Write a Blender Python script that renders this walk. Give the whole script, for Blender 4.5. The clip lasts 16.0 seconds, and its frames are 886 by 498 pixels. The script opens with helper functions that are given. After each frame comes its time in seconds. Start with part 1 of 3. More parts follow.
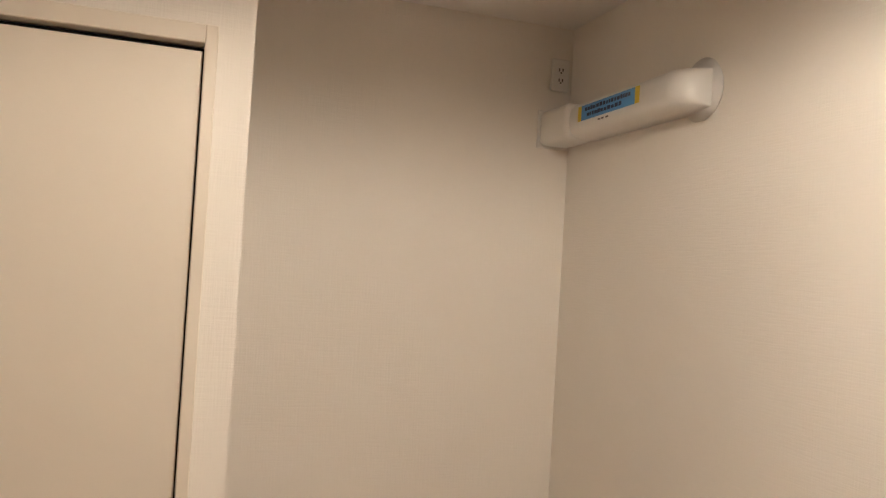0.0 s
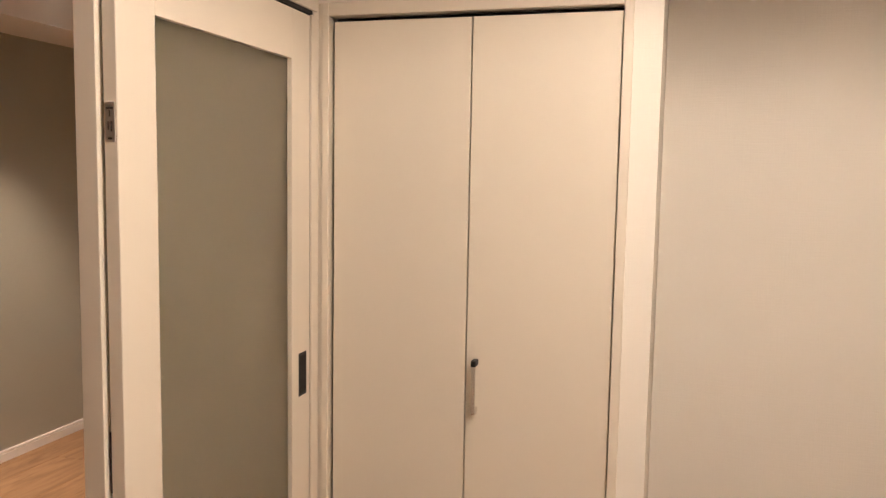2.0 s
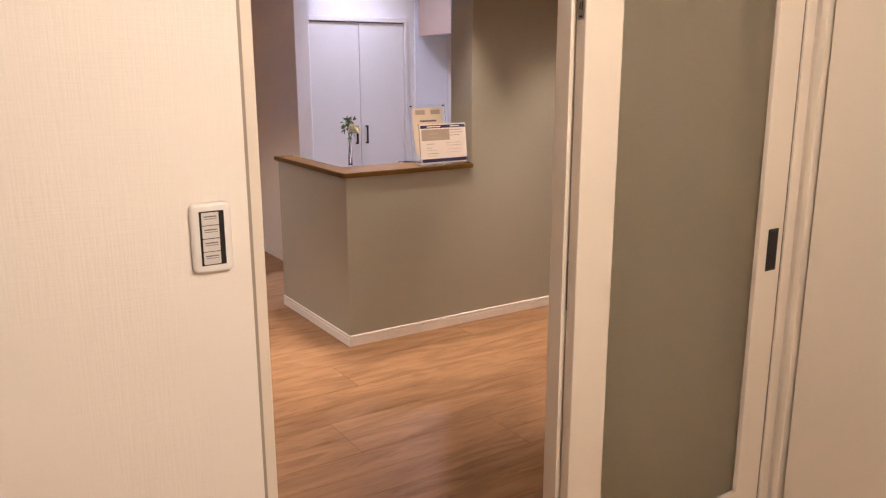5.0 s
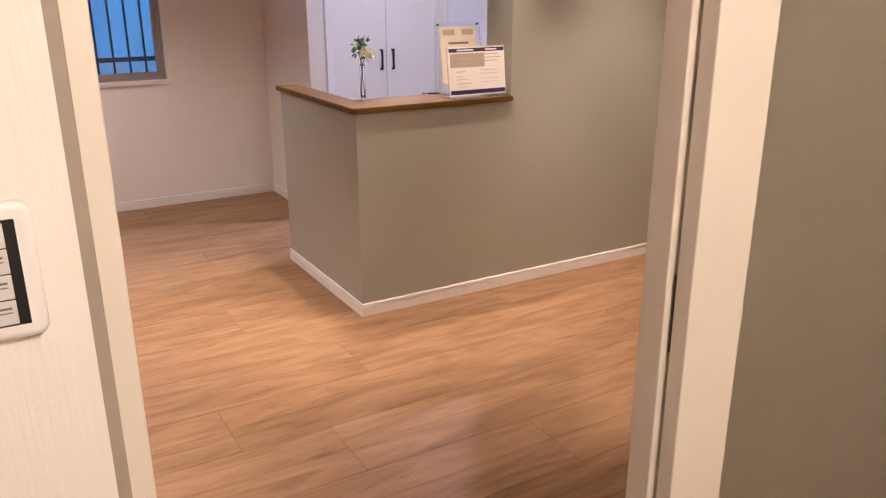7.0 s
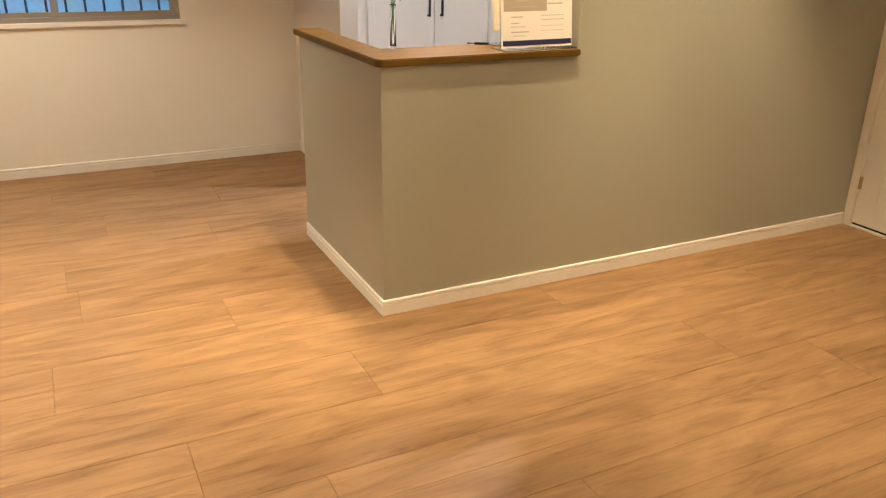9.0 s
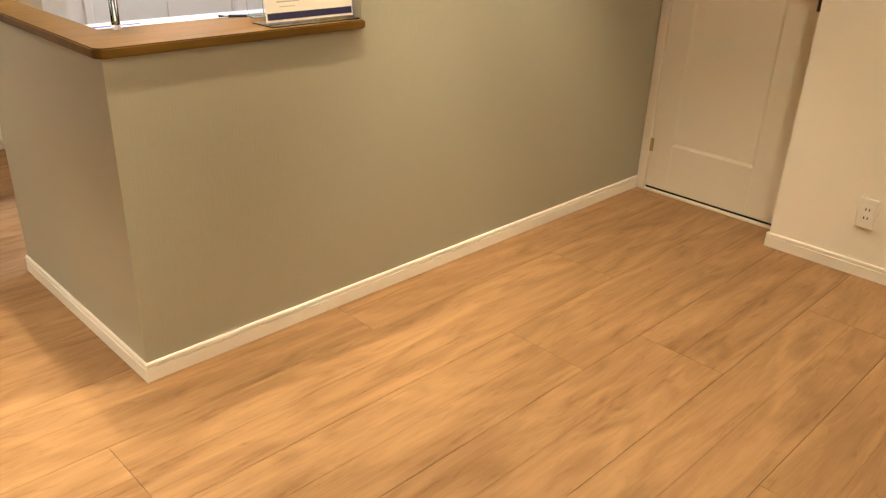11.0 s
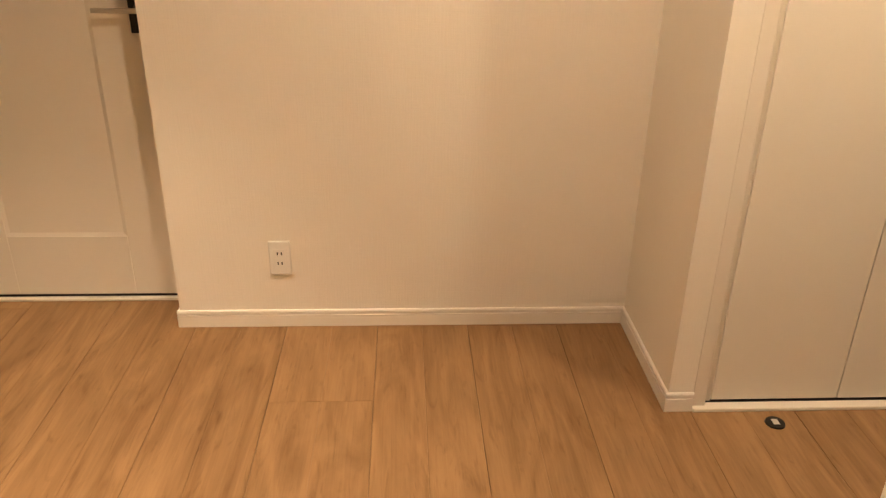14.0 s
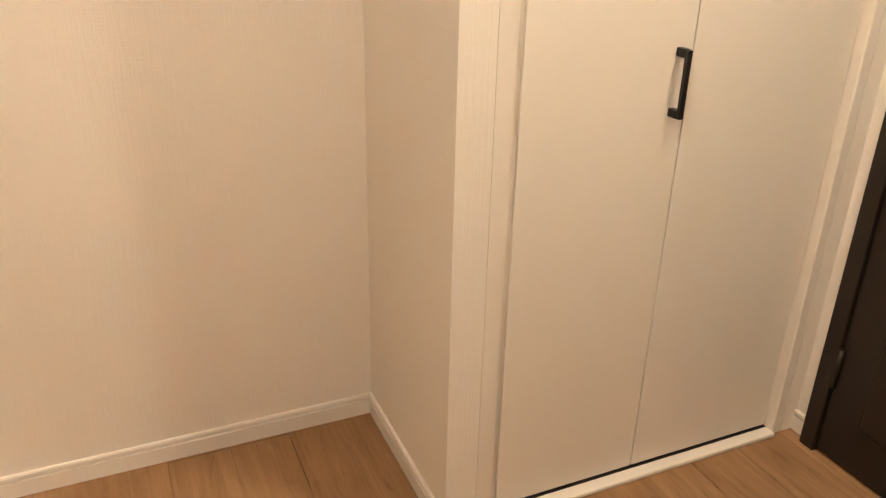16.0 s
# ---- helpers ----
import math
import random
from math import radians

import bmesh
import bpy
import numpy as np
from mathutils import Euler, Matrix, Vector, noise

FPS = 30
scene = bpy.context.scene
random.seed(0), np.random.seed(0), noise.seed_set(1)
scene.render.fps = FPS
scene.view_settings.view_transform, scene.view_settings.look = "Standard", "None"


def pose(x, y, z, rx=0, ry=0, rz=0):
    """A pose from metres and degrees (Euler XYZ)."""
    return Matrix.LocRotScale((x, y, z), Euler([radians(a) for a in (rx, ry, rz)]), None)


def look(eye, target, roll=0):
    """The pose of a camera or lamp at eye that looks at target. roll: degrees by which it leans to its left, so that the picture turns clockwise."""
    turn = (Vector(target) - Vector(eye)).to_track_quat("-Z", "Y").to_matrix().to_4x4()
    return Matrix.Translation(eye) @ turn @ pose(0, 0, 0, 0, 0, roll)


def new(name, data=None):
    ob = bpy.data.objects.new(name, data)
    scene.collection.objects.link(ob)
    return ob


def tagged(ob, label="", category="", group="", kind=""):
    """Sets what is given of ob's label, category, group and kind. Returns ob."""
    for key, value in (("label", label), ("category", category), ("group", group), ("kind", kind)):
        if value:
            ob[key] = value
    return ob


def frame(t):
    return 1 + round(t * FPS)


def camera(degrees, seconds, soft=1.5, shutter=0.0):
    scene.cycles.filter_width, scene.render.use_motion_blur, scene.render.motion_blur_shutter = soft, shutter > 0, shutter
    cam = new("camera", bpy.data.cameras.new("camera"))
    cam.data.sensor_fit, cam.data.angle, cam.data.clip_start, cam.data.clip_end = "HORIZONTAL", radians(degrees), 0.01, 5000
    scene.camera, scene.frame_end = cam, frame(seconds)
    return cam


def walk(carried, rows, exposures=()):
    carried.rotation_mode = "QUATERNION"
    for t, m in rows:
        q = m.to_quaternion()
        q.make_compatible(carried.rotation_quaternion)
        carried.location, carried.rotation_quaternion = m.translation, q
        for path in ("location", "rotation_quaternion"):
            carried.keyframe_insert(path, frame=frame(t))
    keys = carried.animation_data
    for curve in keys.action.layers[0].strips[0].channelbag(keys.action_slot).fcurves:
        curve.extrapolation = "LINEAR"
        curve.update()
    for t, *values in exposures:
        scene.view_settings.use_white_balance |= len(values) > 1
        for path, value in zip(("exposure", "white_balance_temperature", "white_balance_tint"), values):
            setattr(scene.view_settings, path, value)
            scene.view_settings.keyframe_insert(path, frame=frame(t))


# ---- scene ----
cam = camera(58.8, 16.0, soft=1.3)
PATH = [
    (0, (2.352, -0.132, 1.6), (2.99, 1.763, 1.651), 3.4),
    (0.5, (2.368, -0.232, 1.609), (2.721, 1.736, 1.578), 3.0),
    (1, (2.446, -0.373, 1.594), (2.483, 1.625, 1.517), 3.1),
    (1.5, (2.492, -0.521, 1.593), (2.237, 1.459, 1.481), 2.4),
    (2, (2.523, -0.6, 1.581), (1.965, 1.312, 1.393), 1.0),
    (2.5, (2.562, -0.627, 1.565), (1.697, 1.156, 1.292), 0.3),
    (3, (2.681, -0.584, 1.548), (1.489, 0.992, 1.236), 0.8),
    (3.5, (2.774, -0.573, 1.554), (1.345, 0.784, 1.211), 0.7),
    (4, (2.83, -0.583, 1.549), (1.285, 0.632, 1.175), 0.2),
    (4.5, (2.9, -0.623, 1.549), (1.304, 0.51, 1.137), 0.3),
    (5, (2.88, -0.605, 1.534), (1.245, 0.453, 1.076), -0.1),
    (7.5, (2.073, -0.056, 1.445), (0.426, 0.841, 0.751), 0.5),
    (8, (1.944, 0.043, 1.413), (0.273, 0.866, 0.685), 1.2),
    (10.5, (1.204, 0.375, 1.361), (-0.274, 1.418, 0.509), 1.3),
    (11, (1.079, 0.445, 1.364), (-0.196, 1.733, 0.519), 2.1),
    (11.5, (0.936, 0.504, 1.377), (-0.072, 2.022, 0.553), 2.0),
    (12, (0.865, 0.563, 1.408), (0.115, 2.222, 0.579), 1.2),
    (12.5, (0.794, 0.728, 1.414), (0.282, 2.476, 0.589), 0.7),
    (13, (0.74, 0.914, 1.41), (0.464, 2.714, 0.581), 0.9),
    (13.5, (0.704, 1.059, 1.39), (0.63, 2.871, 0.548), 1.5),
    (14, (0.656, 1.262, 1.4), (0.752, 3.067, 0.544), 1.0),
    (14.5, (0.658, 1.437, 1.385), (0.893, 3.225, 0.52), -0.3),
    (15, (0.738, 1.64, 1.387), (1.101, 3.402, 0.511), -0.1),
    (15.5, (0.813, 1.772, 1.358), (1.322, 3.507, 0.502), 1.1),
    (16, (0.85, 1.893, 1.334), (1.593, 3.549, 0.493), 1.3),
]
EXPOSURE = [
    (0, -0.82, 6250, 11), (1.5, -0.60, 6350, 13), (2.0, -0.42, 6400, 15), (3.5, -0.36, 6350, 17), (5.0, -0.40, 6450, 19), (7.5, -0.16, 6100, 18), (8.0, -0.11, 7850, 5),
    (10.5, 0.03, 7600, -3), (12.5, 0.12, 7400, -5), (13.5, 0.1, 7900, 4), (14.5, 0.12, 8100, 8), (16.0, 0.30, 6700, 4),
]
walk(cam, [(t, look(eye, target, roll)) for t, eye, target, roll in PATH], EXPOSURE)

# ---- world, lamps ----
world = bpy.data.worlds.new("world")
scene.world = world
world.use_nodes = True
wn = world.node_tree
sky = wn.nodes.new("ShaderNodeTexSky")
sky.sky_type = "NISHITA"
sky.sun_disc = False
sky.sun_elevation = radians(18)
sky.sun_rotation = radians(90)
dusk = wn.nodes.new("ShaderNodeMix")
dusk.data_type, dusk.blend_type = "RGBA", "MULTIPLY"
dusk.inputs[0].default_value = 1.0
dusk.inputs[7].default_value = (0.08, 0.41, 1.0, 1)
wn.links.new(sky.outputs["Color"], dusk.inputs[6])
wn.links.new(dusk.outputs[2], wn.nodes["Background"].inputs["Color"])
wn.nodes["Background"].inputs["Strength"].default_value = 16.0

WARM = (1.0, 0.85, 0.68)
HALL = (1.0, 0.80, 0.63)
# cooler waiting lamp colour, stands in for daylight and office light spilling there
SPILL_TINT = (1.0, 0.87, 0.80)
COOL = (0.69, 0.73, 1.0)


def spot(name, x, y, z, watts, degrees, blend=0.5, colour=WARM, size=0.03):
    data = bpy.data.lights.new(name, "SPOT")
    data.energy, data.color, data.spot_size, data.spot_blend = watts, colour, radians(degrees), blend
    data.shadow_soft_size = size
    ob = new(name, data)
    ob.matrix_world = pose(x, y, z)
    return ob


CEIL = 2.45
DOWNLIGHTS = [
    ("counter_lamp", -1.24, 1.42, 160, 58, 0.5),
    ("hall_spot", -0.35, 2.66, 145, 68, 0.6),
    ("hall_spot", -0.57, 1.77, 150, 62, 0.6),
    ("hall_spot", -0.90, -0.25, 340, 80, 0.8),
    # added fill for the north wall; no lamp or fitting is known here
    ("hall_spot", 0.72, 2.25, 84, 144, 0.6),
    ("waiting_lamp", -2.30, -0.40, 180, 120, 0.6),
    ("entrance_lamp", 1.95, 2.60, 64, 130, 0.6),
]
for lamp_name, lx, ly, power, cone, edge in DOWNLIGHTS:
    spot(lamp_name, lx, ly, CEIL - 0.012, power, cone, edge, SPILL_TINT if lamp_name == "waiting_lamp" else HALL)
OFFICE = 2.75
ROOM_LAMP = (2.85, 0.22)
spot("room_lamp", *ROOM_LAMP, CEIL - 0.11, 182, 178, 0.28, WARM, 0.15)
# the second is an unseen fill, placed to light the end of the stub wall
OFFICE_LIGHTS = [(-4.10, 3.15, 140), (-2.15, 2.75, 320)]
for lx, ly, power in OFFICE_LIGHTS:
    spot("office_spot", lx, ly, OFFICE - 0.012, power, 150, 0.9, COOL)


# ---- materials ----
def mat(name, colour, rough=0.5, metal=0.0, vary=0.06, scale=6.0, bump=0.0, bump_scale=200.0, coat=0.0):
    m = bpy.data.materials.new(name)
    m.use_nodes = True
    nt = m.node_tree
    b = nt.nodes["Principled BSDF"]
    b.inputs["Roughness"].default_value = rough
    b.inputs["Metallic"].default_value = metal
    b.inputs["Coat Weight"].default_value = coat
    tc = nt.nodes.new("ShaderNodeTexCoord")
    noise_1 = nt.nodes.new("ShaderNodeTexNoise")
    noise_1.inputs["Scale"].default_value = scale
    noise_1.inputs["Detail"].default_value = 4
    nt.links.new(tc.outputs["Object"], noise_1.inputs["Vector"])
    ramp = nt.nodes.new("ShaderNodeMix")
    ramp.data_type = "RGBA"
    lo = [c * (1 - vary) for c in colour]
    hi = [min(1, c * (1 + vary)) for c in colour]
    ramp.inputs[6].default_value = (*lo, 1)
    ramp.inputs[7].default_value = (*hi, 1)
    nt.links.new(noise_1.outputs["Fac"], ramp.inputs[0])
    nt.links.new(ramp.outputs[2], b.inputs["Base Color"])
    if bump:
        n2 = nt.nodes.new("ShaderNodeTexNoise")
        n2.inputs["Scale"].default_value = bump_scale
        n2.inputs["Detail"].default_value = 3
        nt.links.new(tc.outputs["Object"], n2.inputs["Vector"])
        bp = nt.nodes.new("ShaderNodeBump")
        bp.inputs["Strength"].default_value = bump
        bp.inputs["Distance"].default_value = 0.002
        nt.links.new(n2.outputs["Fac"], bp.inputs["Height"])
        nt.links.new(bp.outputs["Normal"], b.inputs["Normal"])
    return m


def cloth_paper(name, colour, strength=0.35, rough=0.75):
    """Vinyl wallpaper with a woven relief: two sets of fine, uneven threads that cross."""
    m = mat(name, colour, rough, vary=0.035, scale=2.5)
    nt = m.node_tree
    tc = nt.nodes["Texture Coordinate"]
    add = nt.nodes.new("ShaderNodeMath")
    add.operation = "ADD"
    for n, stretch in enumerate(((15, 15, 230), (230, 230, 13))):
        mp = nt.nodes.new("ShaderNodeMapping")
        mp.inputs["Scale"].default_value = stretch
        nz = nt.nodes.new("ShaderNodeTexNoise")
        nz.inputs["Scale"].default_value = 1.0
        nz.inputs["Detail"].default_value = 3
        nt.links.new(tc.outputs["Object"], mp.inputs["Vector"])
        nt.links.new(mp.outputs["Vector"], nz.inputs["Vector"])
        nt.links.new(nz.outputs["Fac"], add.inputs[n])
    bp = nt.nodes.new("ShaderNodeBump")
    bp.inputs["Strength"].default_value = strength
    bp.inputs["Distance"].default_value = 0.0015
    nt.links.new(add.outputs[0], bp.inputs["Height"])
    nt.links.new(bp.outputs["Normal"], nt.nodes["Principled BSDF"].inputs["Normal"])
    return m


def grain_wood(name, dark, light, rough, along="Y", fine=1.0, tone=0.06, coat=0.0):
    """Wood with long soft cathedral figure, fine streaks and a tone of its own for every board."""
    m = bpy.data.materials.new(name)
    m.use_nodes = True
    nt = m.node_tree
    b = nt.nodes["Principled BSDF"]
    tc = nt.nodes.new("ShaderNodeTexCoord")
    info = nt.nodes.new("ShaderNodeObjectInfo")
    off = nt.nodes.new("ShaderNodeVectorMath")
    off.operation = "MULTIPLY_ADD"
    comb = nt.nodes.new("ShaderNodeCombineXYZ")
    for n in range(3):
        nt.links.new(info.outputs["Random"], comb.inputs[n])
    off.inputs[1].default_value = (37.0, 53.0, 11.0)
    nt.links.new(comb.outputs[0], off.inputs[0])
    nt.links.new(tc.outputs["Object"], off.inputs[2])

    def layer(stretch, detail, distortion=0.0):
        mp = nt.nodes.new("ShaderNodeMapping")
        mp.inputs["Scale"].default_value = stretch if along == "Y" else (stretch[1], stretch[0], stretch[2])
        nz = nt.nodes.new("ShaderNodeTexNoise")
        nz.inputs["Scale"].default_value = 1.0
        nz.inputs["Detail"].default_value = detail
        nz.inputs["Distortion"].default_value = distortion
        nt.links.new(off.outputs[0], mp.inputs["Vector"])
        nt.links.new(mp.outputs["Vector"], nz.inputs["Vector"])
        return nz.outputs["Fac"]

    figure = layer((9 * fine, 1.7, 3), 4, 1.8)
    streak = layer((62 * fine, 2.2, 20), 5, 0.8)
    pore = layer((260 * fine, 11, 60), 2)
    patch = layer((2.2, 0.7, 1), 2)

    def maths(op, a, c):
        nd = nt.nodes.new("ShaderNodeMath")
        nd.operation = op
        for n, v in enumerate((a, c)):
            if isinstance(v, (int, float)):
                nd.inputs[n].default_value = v
            else:
                nt.links.new(v, nd.inputs[n])
        return nd.outputs[0]

    mixed = maths("ADD", maths("MULTIPLY", figure, 0.86), maths("MULTIPLY", streak, 0.33))
    mixed = maths("ADD", mixed, maths("MULTIPLY", patch, 0.3))
    flame = layer((26 * fine, 4.2, 5), 5, 2.4)
    mixed = maths("SUBTRACT", mixed, maths("MULTIPLY", maths("MAXIMUM", maths("SUBTRACT", flame, 0.56), 0.0), 0.85))
    mixed = maths("ADD", mixed, maths("MULTIPLY", maths("SUBTRACT", info.outputs["Random"], 0.5), tone))
    mixed = maths("ADD", mixed, maths("MULTIPLY", maths("SUBTRACT", pore, 0.5), 0.12))
    ramp = nt.nodes.new("ShaderNodeValToRGB")
    ramp.color_ramp.elements[0].position, ramp.color_ramp.elements[0].color = 0.38, (*dark, 1)
    ramp.color_ramp.elements[1].position, ramp.color_ramp.elements[1].color = 0.92, (*light, 1)
    nt.links.new(mixed, ramp.inputs["Fac"])
    nt.links.new(ramp.outputs["Color"], b.inputs["Base Color"])
    b.inputs["Roughness"].default_value = rough
    b.inputs["Coat Weight"].default_value = coat
    b.inputs["Specular IOR Level"].default_value = 0.2
    rr = maths("ADD", maths("MULTIPLY", streak, 0.18), rough - 0.09)
    nt.links.new(rr, b.inputs["Roughness"])
    bp = nt.nodes.new("ShaderNodeBump")
    bp.inputs["Strength"].default_value = 0.12
    bp.inputs["Distance"].default_value = 0.001
    nt.links.new(maths("ADD", pore, maths("MULTIPLY", streak, 0.6)), bp.inputs["Height"])
    nt.links.new(bp.outputs["Normal"], b.inputs["Normal"])
    return m


def glow(name, colour, strength):
    m = bpy.data.materials.new(name)
    m.use_nodes = True
    b = m.node_tree.nodes["Principled BSDF"]
    b.inputs["Base Color"].default_value = (0.8, 0.8, 0.8, 1)
    b.inputs["Emission Color"].default_value = (*colour, 1)
    b.inputs["Emission Strength"].default_value = strength
    return m


def glass(name, colour, rough, ior=1.45, bump=0.0):
    m = bpy.data.materials.new(name)
    m.use_nodes = True
    nt = m.node_tree
    b = nt.nodes["Principled BSDF"]
    b.inputs["Base Color"].default_value = (*colour, 1)
    b.inputs["Transmission Weight"].default_value = 1
    b.inputs["Roughness"].default_value = rough
    b.inputs["IOR"].default_value = ior
    return m


M_PAPER = cloth_paper("white_wallpaper", (0.83, 0.785, 0.715), 0.36)
M_GREY = cloth_paper("grey_wallpaper", (0.37, 0.36, 0.29), 0.3, 0.46)
M_CEIL = cloth_paper("ceiling_paper", (0.80, 0.78, 0.75), 0.3)
M_TRIM = mat("white_trim", (0.80, 0.75, 0.68), 0.38, vary=0.02, scale=3, bump=0.03, bump_scale=60)
M_DOOR = mat("ivory_door_sheet", (0.75, 0.68, 0.58), 0.42, vary=0.025, scale=5, bump=0.05, bump_scale=500)
M_DOORW = mat("white_door_sheet", (0.79, 0.745, 0.67), 0.40, vary=0.02, scale=5, bump=0.05, bump_scale=400)
M_BASE = mat("white_baseboard", (0.83, 0.79, 0.73), 0.35, vary=0.03, scale=8)
# near-black: shade of gaps and recesses put into colour, also the speaker grille
M_GAP = mat("gap_shade_black", (0.012, 0.010, 0.009), 0.8, vary=0.1)
M_BLACK = mat("black_metal", (0.012, 0.011, 0.011), 0.42, 0.3, vary=0.15, scale=40, bump=0.05, bump_scale=600)
M_CHROME = mat("satin_chrome", (0.75, 0.73, 0.70), 0.22, 1.0, vary=0.04)
M_STEEL = mat("lock_steel", (0.55, 0.53, 0.50), 0.35, 1.0, vary=0.08, scale=50)
M_BRASS = mat("dull_brass", (0.50, 0.38, 0.20), 0.35, 1.0, vary=0.08, scale=50)
M_PLASTIC = mat("white_plastic", (0.80, 0.78, 0.74), 0.30, vary=0.02)
# grey-beige that puts the shade of the jamb groove into colour
M_GROOVE_SHADE = mat("groove_shade", (0.33, 0.28, 0.22), 0.9, vary=0.1, scale=60)
M_SLOT = mat("socket_slot", (0.02, 0.018, 0.016), 0.6)
M_BROWN = mat("dark_brown_door", (0.012, 0.007, 0.004), 0.5, vary=0.2, scale=12, bump=0.06, bump_scale=300)
M_FLOOR = grain_wood("oak_floor", (0.165, 0.083, 0.037), (0.385, 0.226, 0.117), 0.50)
M_JOINT = mat("floor_joint", (0.14, 0.078, 0.042), 0.8, vary=0.15)
M_COUNTER = grain_wood("counter_wood", (0.080, 0.040, 0.009), (0.155, 0.083, 0.019), 0.45, tone=0.0, fine=1.3)
M_FROST = glass("frosted_glass", (0.78, 0.765, 0.68), 0.36)
M_CLEAR = glass("clear_glass", (0.98, 0.99, 0.98), 0.02)
M_ACRYL = glass("clear_acrylic", (0.97, 0.98, 0.98), 0.03, 1.3)
M_ALU = mat("bronze_aluminium", (0.33, 0.29, 0.26), 0.4, 0.5, vary=0.05)
M_BAR = mat("dark_grille", (0.03, 0.03, 0.035), 0.5, 0.4, vary=0.1)
M_PLASTER = mat("outside_plaster", (0.62, 0.66, 0.68), 0.9, vary=0.16, scale=34, bump=1.0, bump_scale=40)
M_CREAM = mat("cabinet_sheet", (0.52, 0.39, 0.30), 0.4, vary=0.03)
M_DESK = mat("white_desk", (0.80, 0.80, 0.80), 0.35, vary=0.02)
M_LAMP = glow("lamp_glow", (1.0, 0.80, 0.58), 2.0)
M_LAMPC = glow("lamp_glow_cool", (0.86, 0.91, 1.0), 6.0)


# ---- mesh helpers ----
def block(bm, x0, x1, y0, y1, z0, z1, bevel=0.0, seg=1):
    got = bmesh.ops.create_cube(bm, size=1)["verts"]
    for v in got:
        v.co = ((x0 + x1) / 2 + v.co.x * (x1 - x0), (y0 + y1) / 2 + v.co.y * (y1 - y0), (z0 + z1) / 2 + v.co.z * (z1 - z0))
    if bevel:
        edges = list({e for v in got for e in v.link_edges})
        bmesh.ops.bevel(bm, geom=edges, offset=bevel, segments=seg, affect="EDGES", profile=0.5)
    return bm


def box(x0, x1, y0, y1, z0, z1, bevel=0.0, seg=1):
    return block(bmesh.new(), x0, x1, y0, y1, z0, z1, bevel, seg)


def tube(radius, depth, m, segs=24, r2=None):
    bm = bmesh.new()
    bmesh.ops.create_cone(bm, cap_ends=True, segments=segs, radius1=radius, radius2=radius if r2 is None else r2, depth=depth)
    bm.transform(m)
    return bm


def merge(*bms):
    out = bmesh.new()
    for bm in bms:
        me = bpy.data.meshes.new("piece")
        bm.to_mesh(me)
        out.from_mesh(me)
        bm.free()
        bpy.data.meshes.remove(me)
    return out


def prism(points, axis, lo, hi):
    """A solid of an outline swept along one axis: 'x' (outline y, z), 'y' (outline x, z), 'z' (outline x, y)."""
    bm = bmesh.new()
    def at(p, s):
        return {"x": (s, p[0], p[1]), "y": (p[0], s, p[1]), "z": (p[0], p[1], s)}[axis]
    a = [bm.verts.new(at(p, lo)) for p in points]
    b = [bm.verts.new(at(p, hi)) for p in points]
    bm.faces.new(a)
    bm.faces.new(b)
    for n in range(len(points)):
        bm.faces.new((a[n - 1], a[n], b[n], b[n - 1]))
    bmesh.ops.recalc_face_normals(bm, faces=bm.faces)
    return bm


def mesh_of(name, bm, material, smooth=False):
    me = bpy.data.meshes.new(name)
    bmesh.ops.recalc_face_normals(bm, faces=bm.faces)
    bm.to_mesh(me)
    bm.free()
    if smooth:
        me.shade_smooth()
    if material:
        me.materials.append(material)
    return me


def solid(name, bm, material, label="", category="", kind="", group="", smooth=False):
    return tagged(new(name, mesh_of(name, bm, material, smooth)), label, category, group, kind)


def part(name, bm, material, parent, label="", smooth=False):
    ob = new(name, mesh_of(name, bm, material, smooth))
    ob.parent = parent
    ob.matrix_parent_inverse = parent.matrix_world.inverted()
    return tagged(ob, label)


def holder(name, x, y, z, label, category, kind="", group=""):
    ob = new(name)
    ob.empty_display_size = 0.05
    ob.location = (x, y, z)
    ob.matrix_world = pose(x, y, z)
    return tagged(ob, label, category, group, kind)


def wall(name, boxes, material, label):
    bm = bmesh.new()
    for b in boxes:
        block(bm, *b)
    return solid(name, bm, material, label, "wall", "structure")


BOARD = [(0, 0), (0.009, 0), (0.009, 0.043), (0.005, 0.0445), (0.005, 0.0475), (0.009, 0.049), (0.009, 0.058), (0.006, 0.062), (0, 0.062)]


def baseboard(x0, y0, x1, y1, nx, ny):
    """A moulded skirting along the wall from one floor point to the other; (nx, ny) points into the room."""
    if ny:
        bm = prism([(y0 + ny * d, z + 0.001) for d, z in BOARD], "x", min(x0, x1), max(x0, x1))
    else:
        bm = prism([(x0 + nx * d, z + 0.001) for d, z in BOARD], "y", min(y0, y1), max(y0, y1))
    return solid("baseboard", bm, M_BASE, "low white moulded skirting board along the wall", "baseboard", "structure")


# ---- structure ----
HX, RX = 1.35, 1.445          # hall face and room face of the wall with the sliding door
CX, CB = -0.883, -1.10       # front and back of the reception wall
HEAD = 2.03

floor = solid("floor", box(-5.2, 4.0, -3.3, 4.9, -0.12, -0.010), M_JOINT, "light oak plank floor with narrow dark joints", "floor", "structure")
wall("wall_partition_south", [(HX, RX, -3.1, -0.117, 0, CEIL), (HX, RX, -0.117, 1.57, HEAD + 0.03, CEIL)], M_PAPER,
     "white woven-texture wallpapered wall beside the sliding door")
wall("wall_partition_north", [(HX, 1.440, 0.77, 1.57, 0, HEAD + 0.03), (HX, 1.50, 1.57, 2.117, 0, CEIL)], M_PAPER,
     "white wallpapered wall behind the parked sliding door")
